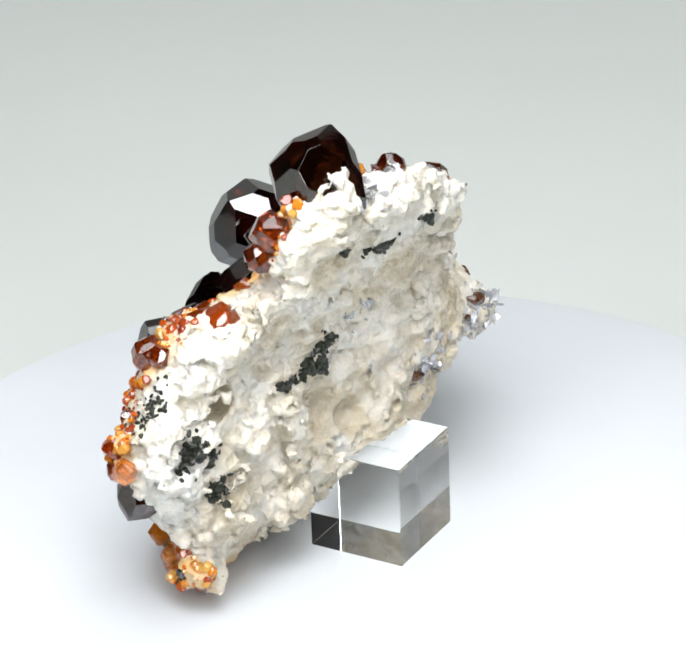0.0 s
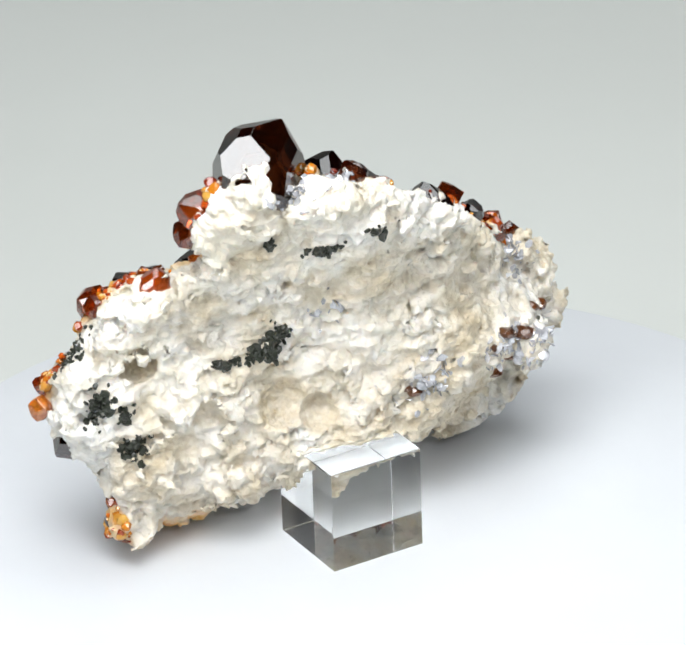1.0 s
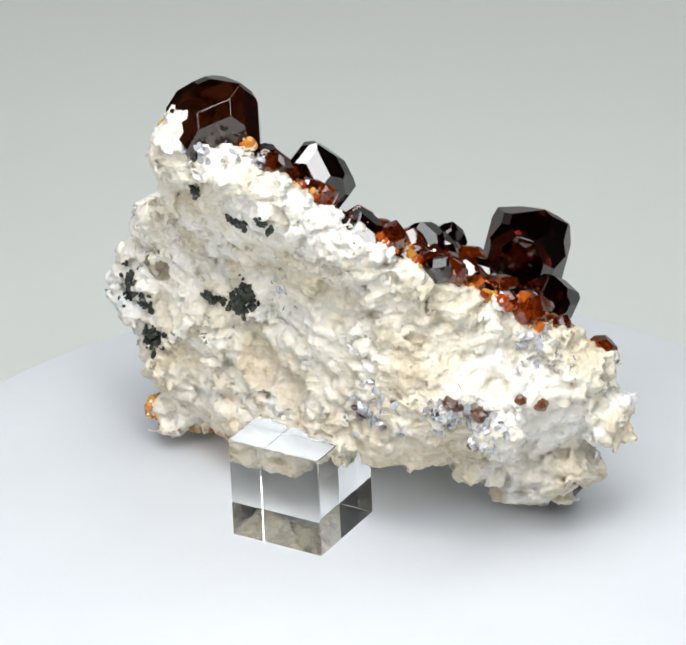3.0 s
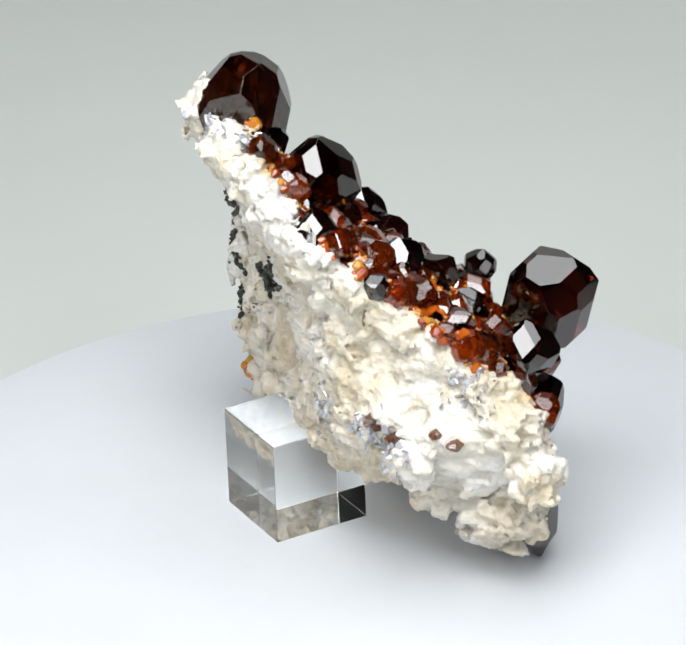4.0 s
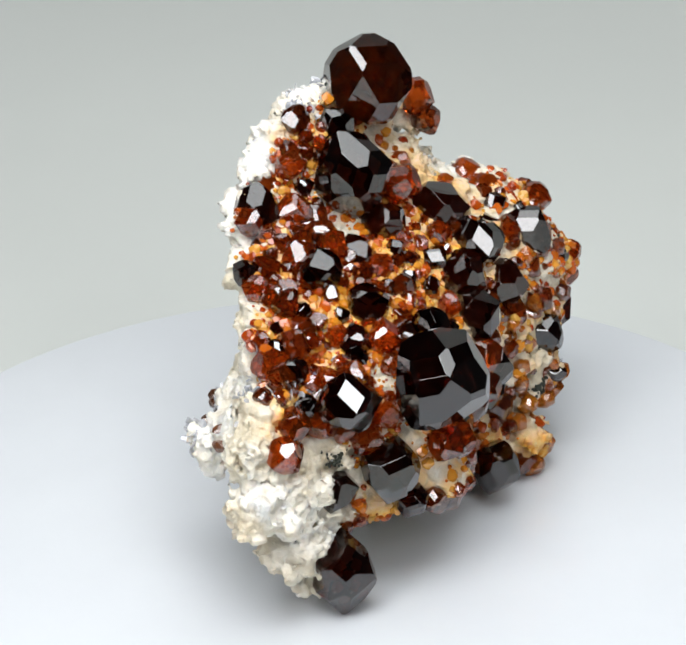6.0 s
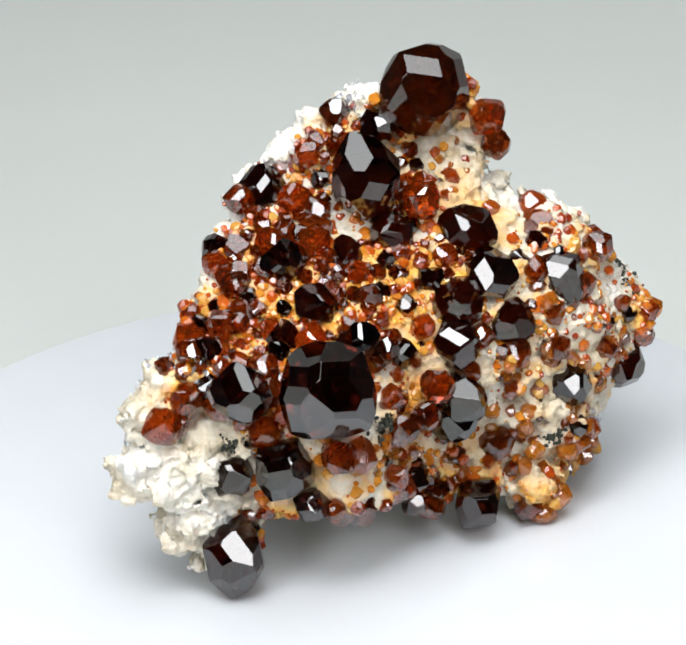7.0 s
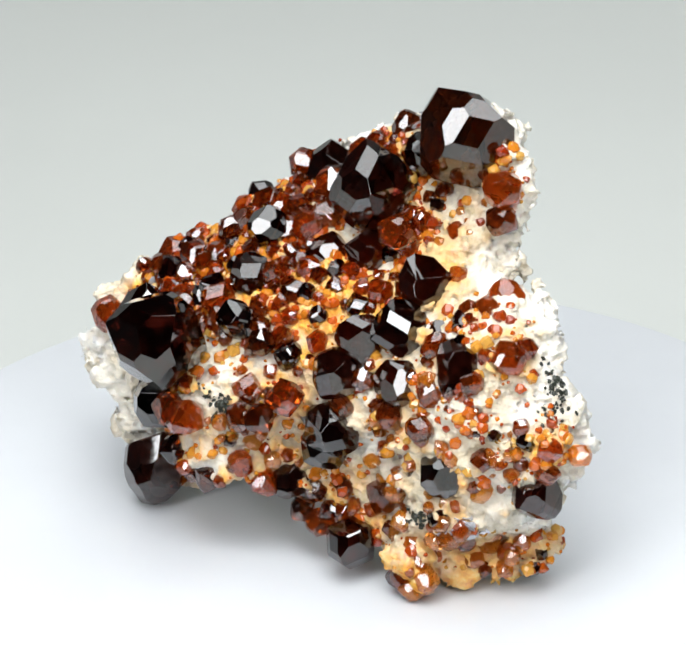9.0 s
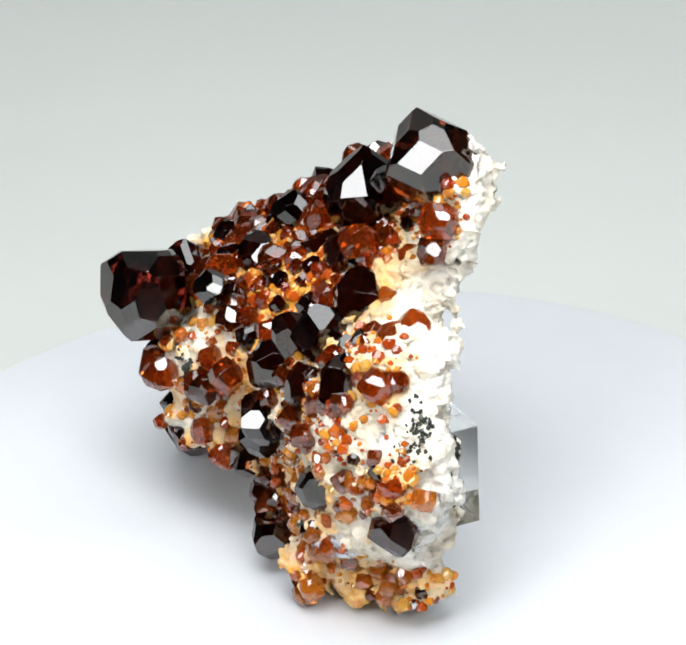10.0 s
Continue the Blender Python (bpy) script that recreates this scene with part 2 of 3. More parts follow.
def back_face(u, z):
    base = np.interp(z, [0.0, 0.4, 0.9, 1.6, 2.4, 2.9, 3.3, 3.8, 4.4], [0.35, -0.12, -0.40, -0.42, -0.45, -0.74, -0.97, -1.15, -1.27])
    lean = 0.75 * np.maximum(0, -1.5 - u) + 0.60 * np.maximum(0, -0.8 - u) * np.clip((z - 1.7) / 0.4, 0, 1) + 0.20 * np.maximum(0, u - 2.0) + 0.10 * np.maximum(0, 0.4 - u) * np.clip(z - 2.5, 0, 1) + 0.30 * np.clip(u - 1.3, 0, 1) * np.clip(z - 2.4, 0, 1)
    lean = lean + 0.75 * np.maximum(0, 1.35 - z) * np.clip((-0.6 - u) / 0.5, 0, 1)
    lean = lean + 0.28 * np.clip((-0.9 - u) / 0.6, 0, 1) * np.clip((1.8 - z) / 0.5, 0, 1) + 0.40 * np.clip((-1.9 - u) / 0.4, 0, 1)
    return base + lean


def surface_nets(vol, origin, h):
    neg = vol < 0
    nx, ny, nz = vol.shape
    count = sum(neg[i:nx - 1 + i, j:ny - 1 + j, k:nz - 1 + k].astype(np.int8) for i in (0, 1) for j in (0, 1) for k in (0, 1))
    active = np.argwhere((count > 0) & (count < 8))
    ids = np.full((nx - 1, ny - 1, nz - 1), -1, np.int32)
    ids[tuple(active.T)] = np.arange(len(active))
    corners = [(i, j, k) for i in (0, 1) for j in (0, 1) for k in (0, 1)]
    val = {c: vol[tuple((active + c).T)] for c in corners}
    acc, num = np.zeros((len(active), 3)), np.zeros(len(active))
    for c in corners:
        for ax in range(3):
            if c[ax] == 0:
                e = list(c)
                e[ax] = 1
                a, b = val[c], val[tuple(e)]
                hit = (a < 0) != (b < 0)
                t = np.where(hit, a / np.where(a == b, 1, a - b), 0)
                pt = np.tile(np.array(c, float), (len(active), 1))
                pt[:, ax] = t
                acc += pt * hit[:, None]
                num += hit
    verts = (active + acc / num[:, None]) * h + origin
    faces = []
    for ax in range(3):
        o1, o2 = [np.eye(3, dtype=int)[(ax + s) % 3] for s in (1, 2)]
        lo, hi = [slice(1, -1)] * 3, [slice(1, -1)] * 3
        lo[ax], hi[ax] = slice(0, -1), slice(1, None)
        a, b = neg[tuple(lo)], neg[tuple(hi)]
        edge = np.argwhere(a != b)
        flip = a[tuple(edge.T)]
        edge = edge + np.array([0 if k == ax else 1 for k in range(3)])
        q = np.stack([ids[tuple((edge - o).T)] for o in (o1 + o2, o2, 0 * o1, o1)], 1)
        q[~flip] = q[~flip][:, ::-1]
        faces.append(q)
    return verts, np.concatenate(faces)


# hollows in the rock: u, n, z, radius
PITS = [(2.16, -0.20, 2.14, 0.20), (1.55, -0.42, 1.52, 0.17), (0.80, -0.46, 1.50, 0.26), (0.45, -0.42, 1.35, 0.20), (1.75, -0.38, 1.20, 0.15), (-2.1, 0.6, 0.9, 0.16), (2.1, 0.90, 1.9, 0.16), (1.2, -0.55, 2.2, 0.10), (-1.80, 0.02, 1.93, 0.15), (2.11, -0.48, 1.07, 0.12), (1.85, -0.50, 1.70, 0.12), (-0.95, -0.50, 1.70, 0.10), (0.30, -0.50, 1.52, 0.13)]


KNOBS = [(-0.63, -0.40, 2.18, 0.17), (1.36, -0.42, 1.55, 0.14), (-2.35, 1.00, 1.35, 0.25), (-1.85, 0.0, 1.45, 0.20), (2.2, -0.22, 0.92, 0.22), (1.3, -0.24, 0.74, 0.22), (-1.62, 0.88, 0.50, 0.32), (-1.42, 0.80, 0.28, 0.26), (-1.20, 1.24, 0.15, 0.13), (-1.85, 0.95, 0.75, 0.30), (-1.20, 0.50, 0.85, 0.32), (-1.80, 0.80, 0.72, 0.28), (2.10, 0.14, 0.30, 0.15), (1.10, -0.91, 4.04, 0.23), (0.62, -0.98, 3.84, 0.20), (1.58, 0.80, 0.40, 0.22), (2.28, -0.06, 0.42, 0.22), (-2.22, 0.85, 1.82, 0.28), (-2.00, 0.75, 2.05, 0.22)]


def rock_field(h):
    lo, hi = np.array([-2.9, -1.6, -0.2]), np.array([3.4, 2.4, 4.8])
    u, n, z = [np.arange(a, b, h) for a, b in zip(lo, hi)]
    U, Z = np.meshgrid(u, z, indexing="ij")
    flat = outline_distance(U, Z)
    F, B = front_face(U, Z), back_face(U, Z)
    N = n[None, :, None]
    d = smax(smax((N - F[:, None, :]) * 0.8, (B[:, None, :] - N) * 0.85, 0.25), np.broadcast_to(flat[:, None, :], (len(u), len(n), len(z))), 0.30).astype(np.float32)
    near = np.argwhere(np.abs(d) < 0.42)
    q = near * h + lo
    e = d[tuple(near.T)]
    e += 0.16 * value_noise(q / 0.95 + 3.1) + 0.12 * value_noise(q / 0.42) + 0.02
    warp = q + 0.10 * np.stack([value_noise(q / 0.25 + k) for k in (5.5, 11.2, 17.9)], 1)
    e += 0.12 * (cell_noise(warp / np.array([0.34, 0.34, 0.30])) - 0.5)
    e += 0.070 * grains(warp / np.array([0.20, 0.20, 0.18]) + 9) + 0.032 * grains(q / 0.11 + 4) + 0.012
    rough = 0.16 * value_noise(q / 0.22 + 8) + 0.10 * grains(q / 0.15 + 2) + 0.10 * (cell_noise(q / 0.17) - 0.5)
    for pu, pn, pz, pr in KNOBS:
        e = np.minimum(e, np.sqrt(((q - np.array([pu, pn, pz])) ** 2).sum(1)) - pr + rough)
    for pu, pn, pz, pr in PITS:
        s = pr - np.sqrt(((q - np.array([pu, pn, pz])) ** 2).sum(1))
        e = np.maximum(e, s)
    d[tuple(near.T)] = e
    return d, lo


def to_object(p):
    """From the specimen's own axes (cm) to the turning object's space (m)."""
    p = np.atleast_2d(p)
    return np.stack([p[:, 0] * UX + p[:, 1] * NX, p[:, 0] * UY + p[:, 1] * NY, p[:, 2]], 1) * CM


def cream(v):
    """Where the crystal side shows bare matrix."""
    u, z = v[:, 0], v[:, 2]
    return np.clip(bell(u, z, 1.75, 1.25, 1.0, 1.0) + bell(u, z, 1.25, 3.35, 0.35, 0.35) + 0.9 * bell(u, z, -0.12, 1.65, 0.35, 0.35) + 0.6 * bell(u, z, 0.2, 1.1, 0.5, 0.4), 0, 1)


def matrix_rock(parent):
    h = 0.026
    vol, lo = rock_field(h)
    v, f = surface_nets(vol, lo, h)
    mark = np.arange(len(v))
    for _ in range(60):
        old = mark.copy()
        low = mark[f].min(1)
        for k in range(4):
            np.minimum.at(mark, f[:, k], low)
        mark = mark[mark]
        if (mark == old).all():
            break
    ids, sizes = np.unique(mark, return_counts=True)
    f = f[mark[f[:, 0]] == ids[sizes.argmax()]]
    used = np.unique(f)
    back = np.zeros(len(v), int)
    back[used] = np.arange(len(used))
    v, f = v[used], back[f]
    v[:, 2] = np.maximum(v[:, 2], 0.02)
    a, b, c = v[f[:, 0]], v[f[:, 1]], v[f[:, 2]]
    fn = np.cross(b - a, c - a)
    normal = np.zeros_like(v)
    for k in range(4):
        np.add.at(normal, f[:, k], fn)
    normal /= np.linalg.norm(normal, axis=1)[:, None] + 1e-12
    grit = 0.012 * grains(v / 0.055) + 0.028 * (0.5 - cell_noise(v / 0.07)) + 0.012 * value_noise(v / 0.03)
    v = v + normal * grit[:, None]
    v[:, 2] = np.maximum(v[:, 2], 0.0)
    depth = v[:, 1] - front_face(v[:, 0], v[:, 2])
    depth = depth + 0.12 * np.clip((-0.7 - v[:, 0]) / 0.5, 0, 1) * np.clip((v[:, 2] - 1.75) / 0.2, 0, 1)
    wob = value_noise(v / 0.35) + 0.5 * value_noise(v / 0.13)
    stain = np.clip((depth + 0.10 + 0.30 * wob) / 0.16, 0, 1)
    clean = np.clip((v[:, 0] + np.where(v[:, 2] > 1.80, 2.15, 1.5) + 0.5 * wob) / 0.3, 0, 1) * np.clip(1.3 - 0.55 * bell(v[:, 0], v[:, 2], 1.9, 1.4, 0.9, 1.2) + wob, 0, 1)
    stain = stain * clean * np.clip(0.84 + 1.3 * value_noise(v / 0.2 + 7) - 0.50 * cream(v), 0, 1)
    honey = np.clip((0.62 - v[:, 2]) / 0.2, 0, 1) * np.clip((v[:, 0] - 1.35) / 0.15, 0, 1) * np.clip((v[:, 1] + 0.05) / 0.2, 0, 1)
    stain = np.maximum(stain, honey * np.clip(0.95 + 1.2 * wob, 0, 1))
    # random tan patches, more of them towards the bottom
    tan_mask = np.clip(0.25 + 1.3 * value_noise(v / 0.55 + 13) + 0.8 * value_noise(v / 0.16 + 5) - 0.14 * (v[:, 2] - 1.5), 0, 0.6)
    bed = np.maximum(clean, 0.8 * np.clip((v[:, 0] - 0.2) / 0.3, 0, 1) * np.clip((2.45 - v[:, 0]) / 0.25, 0, 1))
    tan_mask = np.maximum(tan_mask, 0.85 * np.clip((depth + 0.22 + 0.25 * wob) / 0.2, 0, 1) * bed)
    # tan is full inside each hollow and fades just past its edge
    for pu, pn, pz, pr in PITS:
        r = np.sqrt(((v - np.array([pu, pn, pz])) ** 2).sum(1))
        tan_mask = np.maximum(tan_mask, np.clip((pr * 1.25 - r) / 0.1, 0, 1))
    data = bpy.data.meshes.new("matrix")
    data.from_pydata(to_object(v).tolist(), [], f.tolist())
    data.update()
    for name, values in (("stain", stain), ("tan_mask", tan_mask)):
        data.attributes.new(name, "FLOAT", "POINT").data.foreach_set("value", values.astype(np.float32))
    data.materials.append(MATRIX)
    ob = new("matrix", data)
    ob.parent = parent
    ob["label"] = "cream white crumbly feldspar matrix with rusty stains"
    data.shade_smooth()
    return v, normal, depth, clean


# ---- garnet crystals ----
def facets():
    out = []
    for a in (-1, 1):
        for b in (-1, 1):
            for c in (-1, 1):
                for w in ((2, 1, 1), (1, 2, 1), (1, 1, 2)):
                    out.append(Vector((a * w[0], b * w[1], c * w[2])).normalized())
    tri = len(out)
    for i, j in ((0, 1), (0, 2), (1, 2)):
        for a in (-1, 1):
            for b in (-1, 1):
                v = [0, 0, 0]
                v[i], v[j] = a, b
                out.append(Vector(v).normalized())
    return np.array(out), tri


PLANES, TRI = facets()
TRIPLES = np.array([(i, j, k) for i in range(36) for j in range(i) for k in range(j)])


def crystal(rng, radius, stretch=(1, 1, 1), bevel=True, wild=0.07):
    """A garnet: trapezohedron with dodecahedron faces, unevenly grown."""
    d = np.concatenate([1 + wild * rng.standard_normal(TRI), 1.0 + wild * rng.standard_normal(36 - TRI)])
    A = PLANES[TRIPLES]
    det = np.linalg.det(A)
    ok = np.abs(det) > 1e-3
    pts = np.linalg.solve(A[ok], d[TRIPLES[ok]][..., None])[..., 0]
    pts = pts[(pts @ PLANES.T <= d + 1e-6).all(1)]
    bm = bmesh.new()
    for q in np.unique(pts.round(5), axis=0):
        bm.verts.new(q)
    hull = bmesh.ops.convex_hull(bm, input=bm.verts[:])
    bmesh.ops.delete(bm, geom=[v for v in bm.verts if not v.link_faces], context="VERTS")
    bmesh.ops.remove_doubles(bm, verts=bm.verts[:], dist=0.03)
    bmesh.ops.dissolve_limit(bm, angle_limit=radians(3), verts=bm.verts[:], edges=bm.edges[:])
    if bevel:
        bmesh.ops.bevel(bm, geom=bm.edges[:], offset=0.0035, segments=1, affect="EDGES")
    q = Euler(rng.random(3) * 6.28).to_matrix().to_4x4()
    bmesh.ops.transform(bm, matrix=Matrix.Diagonal((*[radius * CM * s for s in stretch], 1)) @ q, verts=bm.verts[:])
    bmesh.ops.recalc_face_normals(bm, faces=bm.faces[:])
    return bm


CR = np.random.default_rng(21)
SEATS = []


def garnet(parent, u, n, z, r, mat=None, stretch=(1, 1, 1), label="dark red-brown glassy garnet crystal"):
    """A crystal centred at (u, n, z) of the specimen's own axes."""
    c = np.array([u, n, z])
    ob = part("garnet", crystal(CR, r, stretch), mat or GARNET, parent, label)
    ob.location = to_object(c)[0]
    SEATS.append((*c, r))
    return ob


def big_garnets(root):
    g = lambda *a, **k: garnet(root, *a, **k)
    # upper part
    g(1.02, -0.61, 4.03, 0.415, AMBER)
    g(0.26, -0.12, 3.44, 0.36, stretch=(0.95, 0.95, 1.08))
    g(-0.64, -0.51, 3.29, 0.23)
    g(1.59, -0.50, 3.71, 0.18, GARNET_RED)
    g(1.65, -0.41, 3.45, 0.14, GARNET_RED)
    g(0.75, 0.06, 3.22, 0.18, GARNET_RED)
    g(0.43, 0.10, 2.92, 0.21)
    g(-0.69, 0.32, 2.93, 0.20)
    g(-0.04, 0.18, 2.75, 0.21)
    g(-0.28, -0.07, 3.03, 0.16, GARNET_RED)
    g(0.51, -0.54, 3.75, 0.17)
    g(0.16, -0.72, 3.87, 0.14, GARNET_RED)
    g(-0.37, -0.65, 3.41, 0.14, GARNET_RED)
    g(-0.85, -0.28, 2.97, 0.15, GARNET_RED)
    # right middle
    g(1.13, 0.11, 2.81, 0.29, stretch=(1.1, 0.9, 0.9))
    g(1.90, 0.06, 2.73, 0.18, GARNET_RED)
    g(1.93, -0.15, 2.85, 0.16, GARNET_RED)
    g(0.70, 0.25, 2.55, 0.14)
    g(2.40, 0.33, 2.56, 0.15, GARNET_RED)
    g(1.24, 0.55, 2.56, 0.25)
    g(1.61, 0.36, 2.54, 0.15)
    g(1.95, 0.54, 2.41, 0.25, stretch=(1.05, 0.8, 1.05))
    g(0.88, 0.70, 2.41, 0.23)
    g(1.40, 0.73, 2.13, 0.22)
    g(0.78, 0.92, 2.09, 0.23)
    g(0.80, 1.03, 1.55, 0.25)
    g(0.71, 1.05, 1.36, 0.21)
    g(0.46, 1.31, 1.88, 0.16, GARNET_RED)
    g(0.29, 1.48, 1.68, 0.14, GARNET_RED)
    # middle and left
    g(-0.52, 0.74, 2.62, 0.20)
    g(-0.28, 0.32, 2.62, 0.17, GARNET_RED)
    g(0.01, 0.70, 2.59, 0.13, GARNET_RED)
    g(-0.22, 1.26, 2.48, 0.16)
    g(-0.34, 1.10, 2.30, 0.17)
    g(0.02, 1.15, 2.26, 0.13, GARNET_RED)
    g(-0.71, 1.79, 2.30, 0.41, stretch=(1.05, 0.98, 1.05))
    g(-1.41, 1.30, 2.14, 0.26)
    g(-1.07, 1.47, 1.40, 0.27)
    g(-1.50, 1.16, 1.24, 0.20)
    g(-0.44, 1.75, 1.54, 0.17, GARNET_RED)
    g(-0.83, 1.50, 0.99, 0.16)
    g(-0.39, 1.51, 0.88, 0.17, GARNET_RED)
    g(-0.58, 1.55, 0.91, 0.15, GARNET_RED)
    g(-1.52, 1.24, 0.42, 0.31, stretch=(0.9, 0.9, 1.1))
    g(-1.19, 0.51, 2.54, 0.15, GARNET_RED)
    g(-1.40, 0.62, 2.53, 0.14, GARNET_RED)
    g(-1.59, 0.78, 2.37, 0.13)
    g(-1.62, 0.95, 2.06, 0.13)
    g(-1.78, 0.86, 1.91, 0.12)
    # lower right
    g(0.24, 1.07, 0.87, 0.19)
    g(0.94, 0.99, 0.40, 0.22)
    g(1.94, 0.78, 1.39, 0.21)
    g(1.65, 0.78, 1.28, 0.10, GARNET_RED)
    g(0.76, 0.85, 0.89, 0.10, GARNET_RED)
    g(1.21, 0.77, 0.90, 0.17, GARNET_RED)
    g(2.67, 0.28, 1.24, 0.22)
    g(2.86, 0.34, 1.55, 0.11, GARNET_RED)
    g(2.61, 0.40, 1.60, 0.09, GARNET_RED)
    g(3.04, 0.10, 1.70, 0.11, GRAIN)
    g(2.18, 0.56, 1.51, 0.13, GARNET_RED)
    g(1.85, 0.50, 1.93, 0.11, GARNET_RED)
    g(1.49, 0.88, 0.19, 0.13, GARNET_RED)
    g(0.49, 0.95, 0.43, 0.14, GARNET_RED)
    g(0.30, 0.99, 0.52, 0.12, GARNET_RED)
    g(1.60, 0.80, 0.54, 0.15, GRAIN, label="honey orange garnet crystal")
    g(1.46, 0.86, 0.63, 0.10, GRAIN, label="honey orange garnet crystal")
    g(1.70, 0.85, 0.42, 0.11, GRAIN, label="honey orange garnet crystal")
    g(1.63, 0.88, 0.12, 0.13, GRAIN, label="honey orange garnet crystal")
    g(1.80, 0.87, 0.26, 0.12, GRAIN, label="honey orange garnet crystal")
    for du, dn, dz, r in ((0, 0, 0, 0.13), (-0.14, 0.12, 0.08, 0.11), (0.10, -0.06, 0.12, 0.10), (-0.10, 0.02, -0.16, 0.11), (0.05, 0.12, -0.12, 0.10), (-0.22, 0.24, -0.06, 0.10), (0.12, 0.10, 0.02, 0.09)):
        g(2.22 + du, 0.18 + dn, 0.43 + dz, 0.88 * r, GRAIN, label="honey orange garnet crystal")
    g(2.03, 0.78, 0.77, 0.13, GRAIN, label="honey orange garnet crystal")
    g(2.16, 0.77, 0.87, 0.10, GRAIN, label="honey orange garnet crystal")
    g(1.90, 0.83, 0.71, 0.10, GRAIN, label="honey orange garnet crystal")


def back_garnets(root, v, normal):
    """Small brown crystals half sunk in the rock round the mica of the rough side."""
    for u, z, r in ((-1.38, 1.64, 0.06), (-1.47, 1.76, 0.08), (-1.60, 1.71, 0.06), (-1.98, 1.76, 0.07), (-2.10, 1.66, 0.08), (-0.50, 1.36, 0.07), (-0.42, 1.43, 0.05),
                    (-1.66, 1.30, 0.10), (-1.72, 1.62, 0.09), (-1.78, 1.42, 0.07), (-1.52, 1.18, 0.08)):
        i = np.argmin(((v - np.array([u, float(back_face(u, z)), z])) ** 2).sum(1))
        garnet(root, *(v[i] - normal[i] * 0.35 * r), r, BROWN, stretch=(1.3, 0.9, 0.7), label="small brown garnet beside the mica")


def seeds(v, depth, clean, low, count, rng, least=0.0, bare=0.0, crowd=0.0):
    """Picks places on the crystal side, in patches, away from the large crystals."""
    front = np.flatnonzero((depth > low) & (v[:, 2] > 0.25) & (clean > 0.4))
    q = v[front]
    w = np.clip(0.55 + 1.4 * value_noise(q / 0.5 + 2), 0.03, 1) * (cream(q) ** 2 if bare else (1 - 0.99 * np.clip(cream(q), 0, 1) ** 0.6))
    w = w * (1 + crowd * 1.2 * np.clip((0.3 - q[:, 0]) / 0.5, 0, 1) * np.clip((q[:, 2] - 1.2) / 0.3, 0, 1))
    w[(q[:, 0] + 0.13) ** 2 + (q[:, 2] - 1.74) ** 2 < 0.17 ** 2] = 0
    for cu, cn, cz, r in SEATS:
        w[((q - np.array([cu, cn, cz])) ** 2).sum(1) < (r * 0.95) ** 2] = 0
    order = rng.choice(front, min(count * 8, len(front) // 2), replace=False, p=w / w.sum())
    kept = []
    for i in order:
        if len(kept) == count:
            break
        if least == 0 or not kept or ((v[kept] - v[i]) ** 2).sum(1).min() > least ** 2:
            kept.append(i)
    return kept


def medium_garnets(parent, v, normal, depth, clean, rng):
    """Medium crystals, each its own part, on a few shared shapes."""
    shapes = []
    for k in range(14):
        bm = crystal(rng, 1.0, (1, 1, 1), bevel=False, wild=0.09)
        data = bpy.data.meshes.new("garnet")
        bm.to_mesh(data)
        bm.free()
        data.materials.append((GARNET if k % 7 == 0 else GARNET_RED))
        shapes.append(data)
    for k, i in enumerate(seeds(v, depth, clean, -0.06, 185, rng, 0.14, crowd=1.0)):
        r = (0.055 + 0.095 * rng.random() ** 1.6) * (1.15 if v[i, 0] < 0.2 else 0.9)
        ob = new("garnet", shapes[k % 14])
        ob.parent = parent
        ob.location, ob.scale = to_object(v[i] + normal[i] * r * (0.1 if v[i, 0] < 1.2 else -0.25))[0], (r, r, r)
        ob.rotation_euler = rng.random(3) * 6.28


def set_grains(parent, v, normal, depth, clean, rng):
    """Single rounded honey and red grains set in the bare cream matrix."""
    shapes = []
    for k in range(8):
        bm = crystal(rng, 1.0, (1, 1, 1), bevel=False, wild=0.08)
        data = bpy.data.meshes.new("garnet_grain")
        bm.to_mesh(data)
        bm.free()
        data.materials.append(GARNET_RED if k % 4 == 0 else GRAIN)
        shapes.append(data)
    for k, i in enumerate(seeds(v, depth, clean, -0.12, 85, rng, 0.11, 1.0)):
        r = 0.035 + 0.060 * rng.random() ** 1.5
        ob = new("garnet_grain", shapes[k % 8])
        ob.parent = parent
        ob.location, ob.scale = to_object(v[i] - normal[i] * r * 0.35)[0], (r, r, r * (1 + 0.4 * rng.random()))
        ob.rotation_euler = rng.random(3) * 6.28


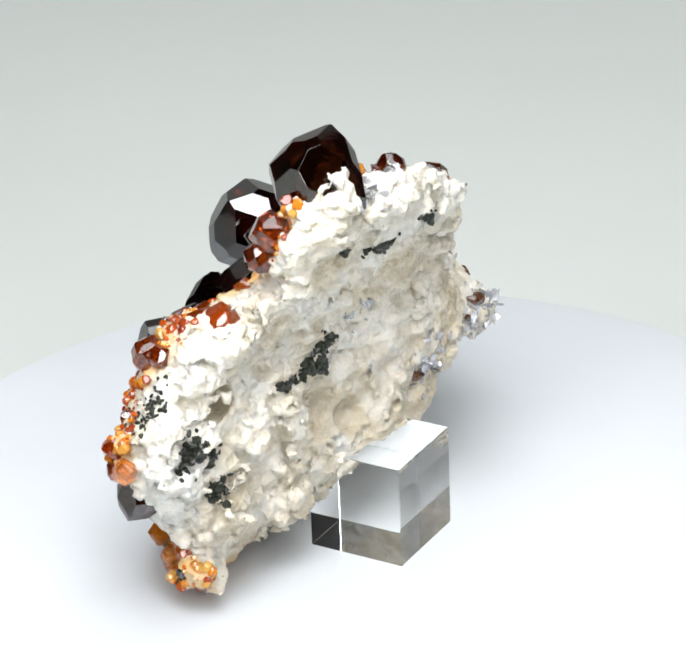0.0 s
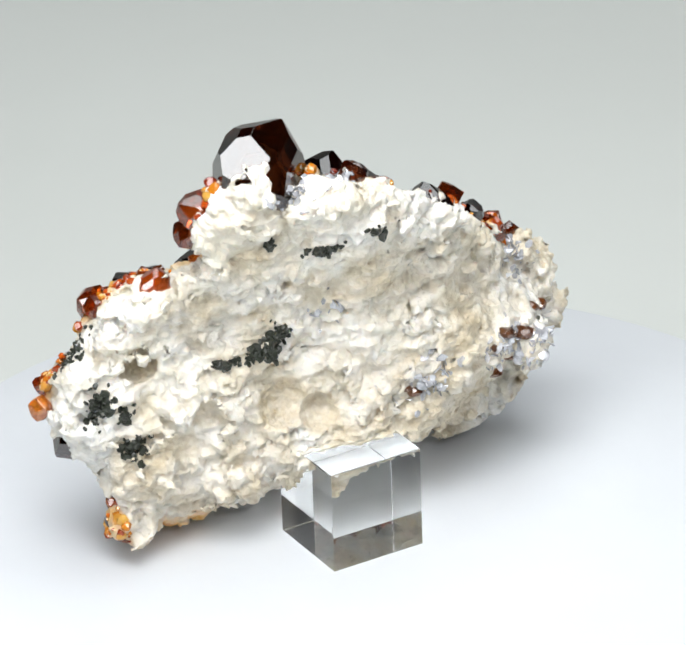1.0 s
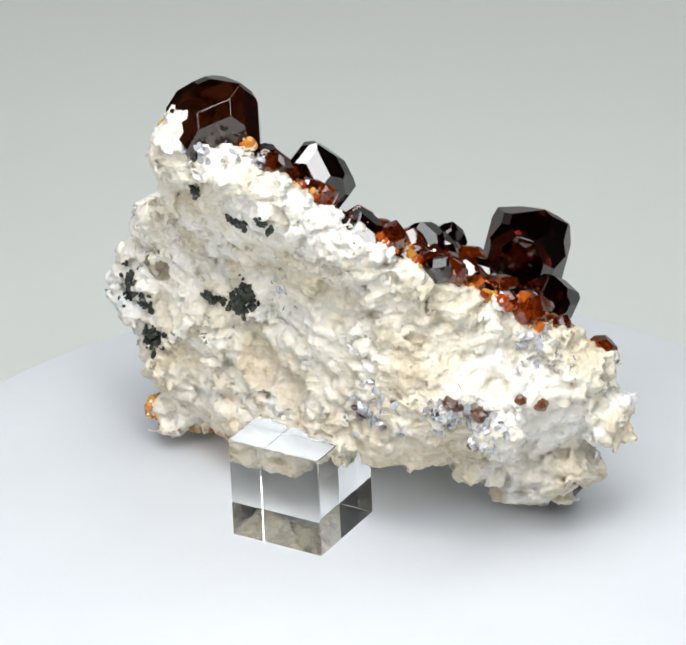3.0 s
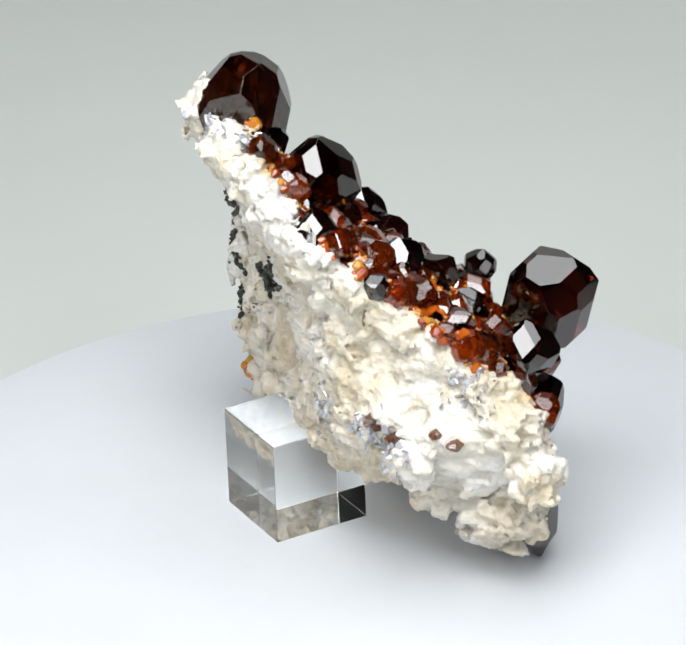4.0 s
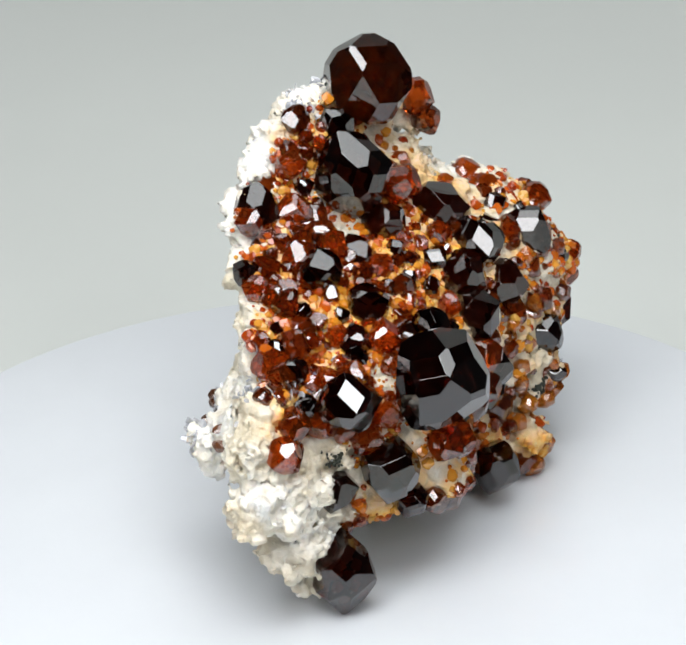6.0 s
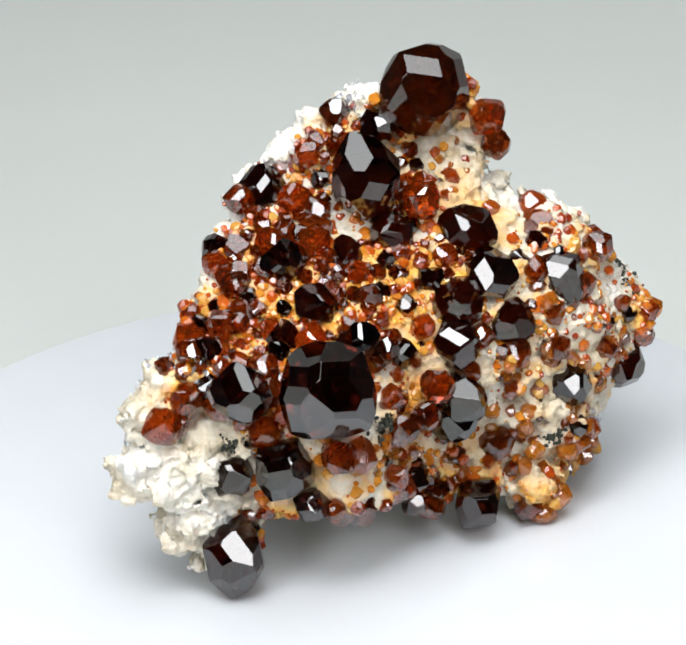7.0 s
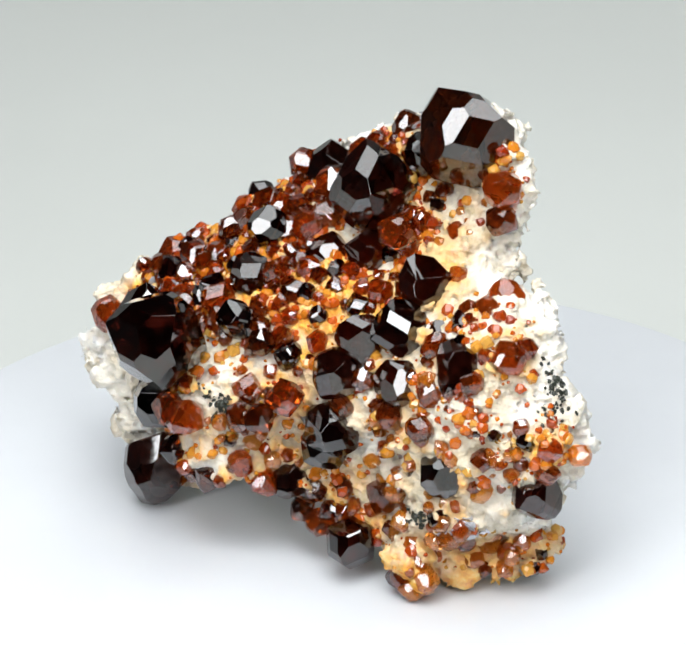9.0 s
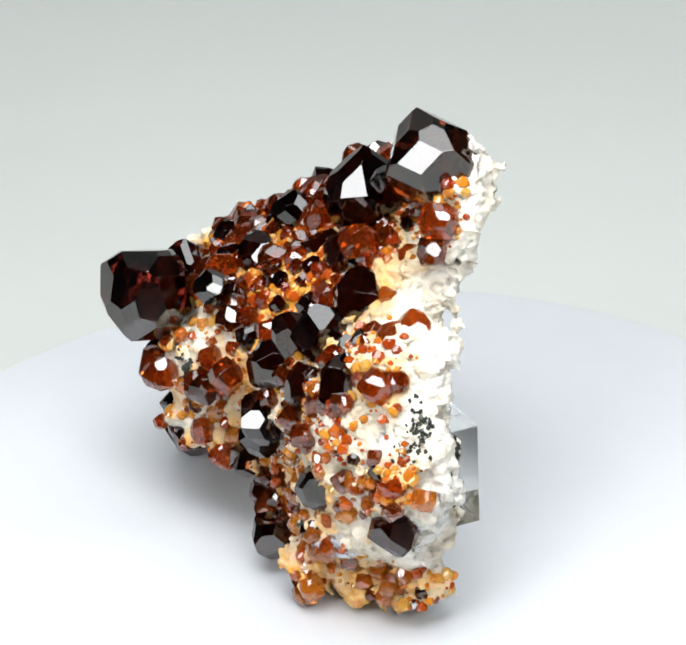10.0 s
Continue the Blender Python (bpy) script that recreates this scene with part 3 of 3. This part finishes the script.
def garnet_crust(parent, v, normal, depth, clean, rng):
    """Very many tiny crystals over the crystal side, joined."""
    shapes = []
    for k in range(10):
        bm = crystal(rng, 1.0, bevel=False, wild=0.10)
        bmesh.ops.triangulate(bm, faces=bm.faces[:])
        bm.verts.index_update()
        shapes.append((np.array([q.co for q in bm.verts]), np.array([[q.index for q in f.verts] for f in bm.faces])))
        bm.free()
    V, F, base = [], [], 0
    for k, i in enumerate(seeds(v, depth, clean, -0.14, 2500, rng)):
        r = 0.014 + 0.052 * rng.random() ** 2.4
        sv, sf = shapes[k % 10]
        V.append(sv * r + to_object(v[i] + normal[i] * r * -0.15)[0])
        F.append(sf + base)
        base += len(sv)
    data = bpy.data.meshes.new("garnet_crust")
    data.from_pydata(np.concatenate(V).tolist(), [], np.concatenate(F).tolist())
    data.materials.append(ORANGE)
    ob = new("garnet_crust", data)
    ob.parent = parent
    return tagged(ob, "crust of tiny honey orange garnets", kind="stuff")


def shards(rng, v, normal, centre, spread, count, size, flat):
    """A tuft of small broken blades on the rock's surface round a point of the specimen's own axes."""
    bm = bmesh.new()
    d = ((v - np.array(centre)) / np.array(spread)) ** 2
    close = np.argsort(d.sum(1))[:6000]
    w = np.exp(-0.5 * d.sum(1)[close])
    for i in rng.choice(close, count, replace=False, p=w / w.sum()):
        s = size * (0.5 + rng.random()) * CM
        m = Matrix.Translation(to_object(v[i] + normal[i] * size * 0.1)[0]) @ Euler(rng.random(3) * 6.28).to_matrix().to_4x4() @ Matrix.Diagonal((s, s * (0.4 + 0.6 * rng.random()), s * flat, 1))
        geom = bmesh.ops.create_icosphere(bm, subdivisions=1, radius=0.5, matrix=m)
        for q in geom["verts"]:
            q.co += Vector(rng.standard_normal(3) * s * 0.05)
    return bm


def inclusions(root, v, normal):
    rng = np.random.default_rng(5)
    for c, s, k in (((2.27, -0.34, 1.34), (0.06, 0.05, 0.05), 22), ((0.85, -0.46, 2.25), (0.05, 0.05, 0.06), 20), ((1.02, -0.46, 2.12), (0.08, 0.05, 0.04), 20), ((1.28, -0.48, 2.04), (0.10, 0.05, 0.015), 14),
                    ((0.55, -0.95, 3.26), (0.10, 0.05, 0.03), 12), ((2.52, -0.36, 1.88), (0.03, 0.05, 0.08), 11), ((2.35, -0.35, 1.68), (0.04, 0.05, 0.06), 8), ((-0.13, 1.62, 1.74), (0.08, 0.05, 0.07), 26),
                    ((2.62, 0.02, 2.17), (0.10, 0.06, 0.12), 20), ((2.60, 0.12, 1.95), (0.08, 0.06, 0.06), 12), ((1.75, 0.90, 0.92), (0.06, 0.04, 0.04), 10), ((2.63, -0.30, 1.79), (0.05, 0.05, 0.08), 14), ((1.05, -0.89, 3.43), (0.03, 0.03, 0.03), 5), ((0.06, -1.08, 3.43), (0.05, 0.03, 0.03), 5), ((-1.49, 1.16, 1.56), (0.07, 0.05, 0.04), 12)):
        tagged(part("black_inclusion", shards(rng, v, normal, c, s, 3 * k, 0.075 if c[1] < -0.2 else 0.05, 0.55), BLACK, root, "greenish black mineral grains set in the matrix"), kind="stuff")
    for c, s, k in (((-0.66, -0.44, 1.50), (0.13, 0.06, 0.12), 60), ((-1.80, -0.22, 1.55), (0.20, 0.08, 0.14), 70), ((-1.55, 0.75, 2.15), (0.16, 0.10, 0.16), 60), ((0.30, -0.80, 3.92), (0.10, 0.10, 0.09), 36), ((2.35, 0.80, 0.75), (0.16, 0.1, 0.12), 40), ((-1.45, -0.32, 1.60), (0.14, 0.06, 0.10), 40), ((-1.90, 0.55, 2.15), (0.12, 0.12, 0.12), 45), ((0.84, -1.00, 3.98), (0.14, 0.10, 0.08), 36), ((0.38, -0.47, 2.45), (0.10, 0.05, 0.10), 16)):
        tagged(part("mica_patch", shards(rng, v, normal, c, s, k, 0.10, 0.12), MICA, root, "silvery grey mica flakes"), kind="stuff")


def specimen():
    root = tagged(new("mineral_specimen"), "cream rock crusted with dark red garnets, leaning on a cube", "mineral specimen")
    v, normal, depth, clean = matrix_rock(root)
    big_garnets(root)
    back_garnets(root, v, normal)
    rng = np.random.default_rng(11)
    medium_garnets(root, v, normal, depth, clean, rng)
    set_grains(root, v, normal, depth, clean, rng)
    garnet_crust(root, v, normal, depth, clean, rng)
    inclusions(root, v, normal)
    return root


backdrop()
studio()
TABLE_TOP = turntable()
CUBE = scale_cube()
ROCK = specimen()


def angle_at(t):
    return float(np.interp(t, np.arange(11), TURN))


def motions():
    times = [0.5 * k for k in range(21)]
    walk(TABLE_TOP, [(t, pose(0, 0, 0, 0, 0, angle_at(t))) for t in times])
    walk(ROCK, [(t, pose(0, 0, 0.00005, 0, 0, angle_at(t))) for t in times])
    walk(CUBE, [(t, pose(0, 0, 0, 0, 0, angle_at(t)) @ pose(0.25 * CM, -0.50 * CM, 0.00005, 0, 0, 59.7)) for t in [0.25 * k for k in range(41)]])


motions()
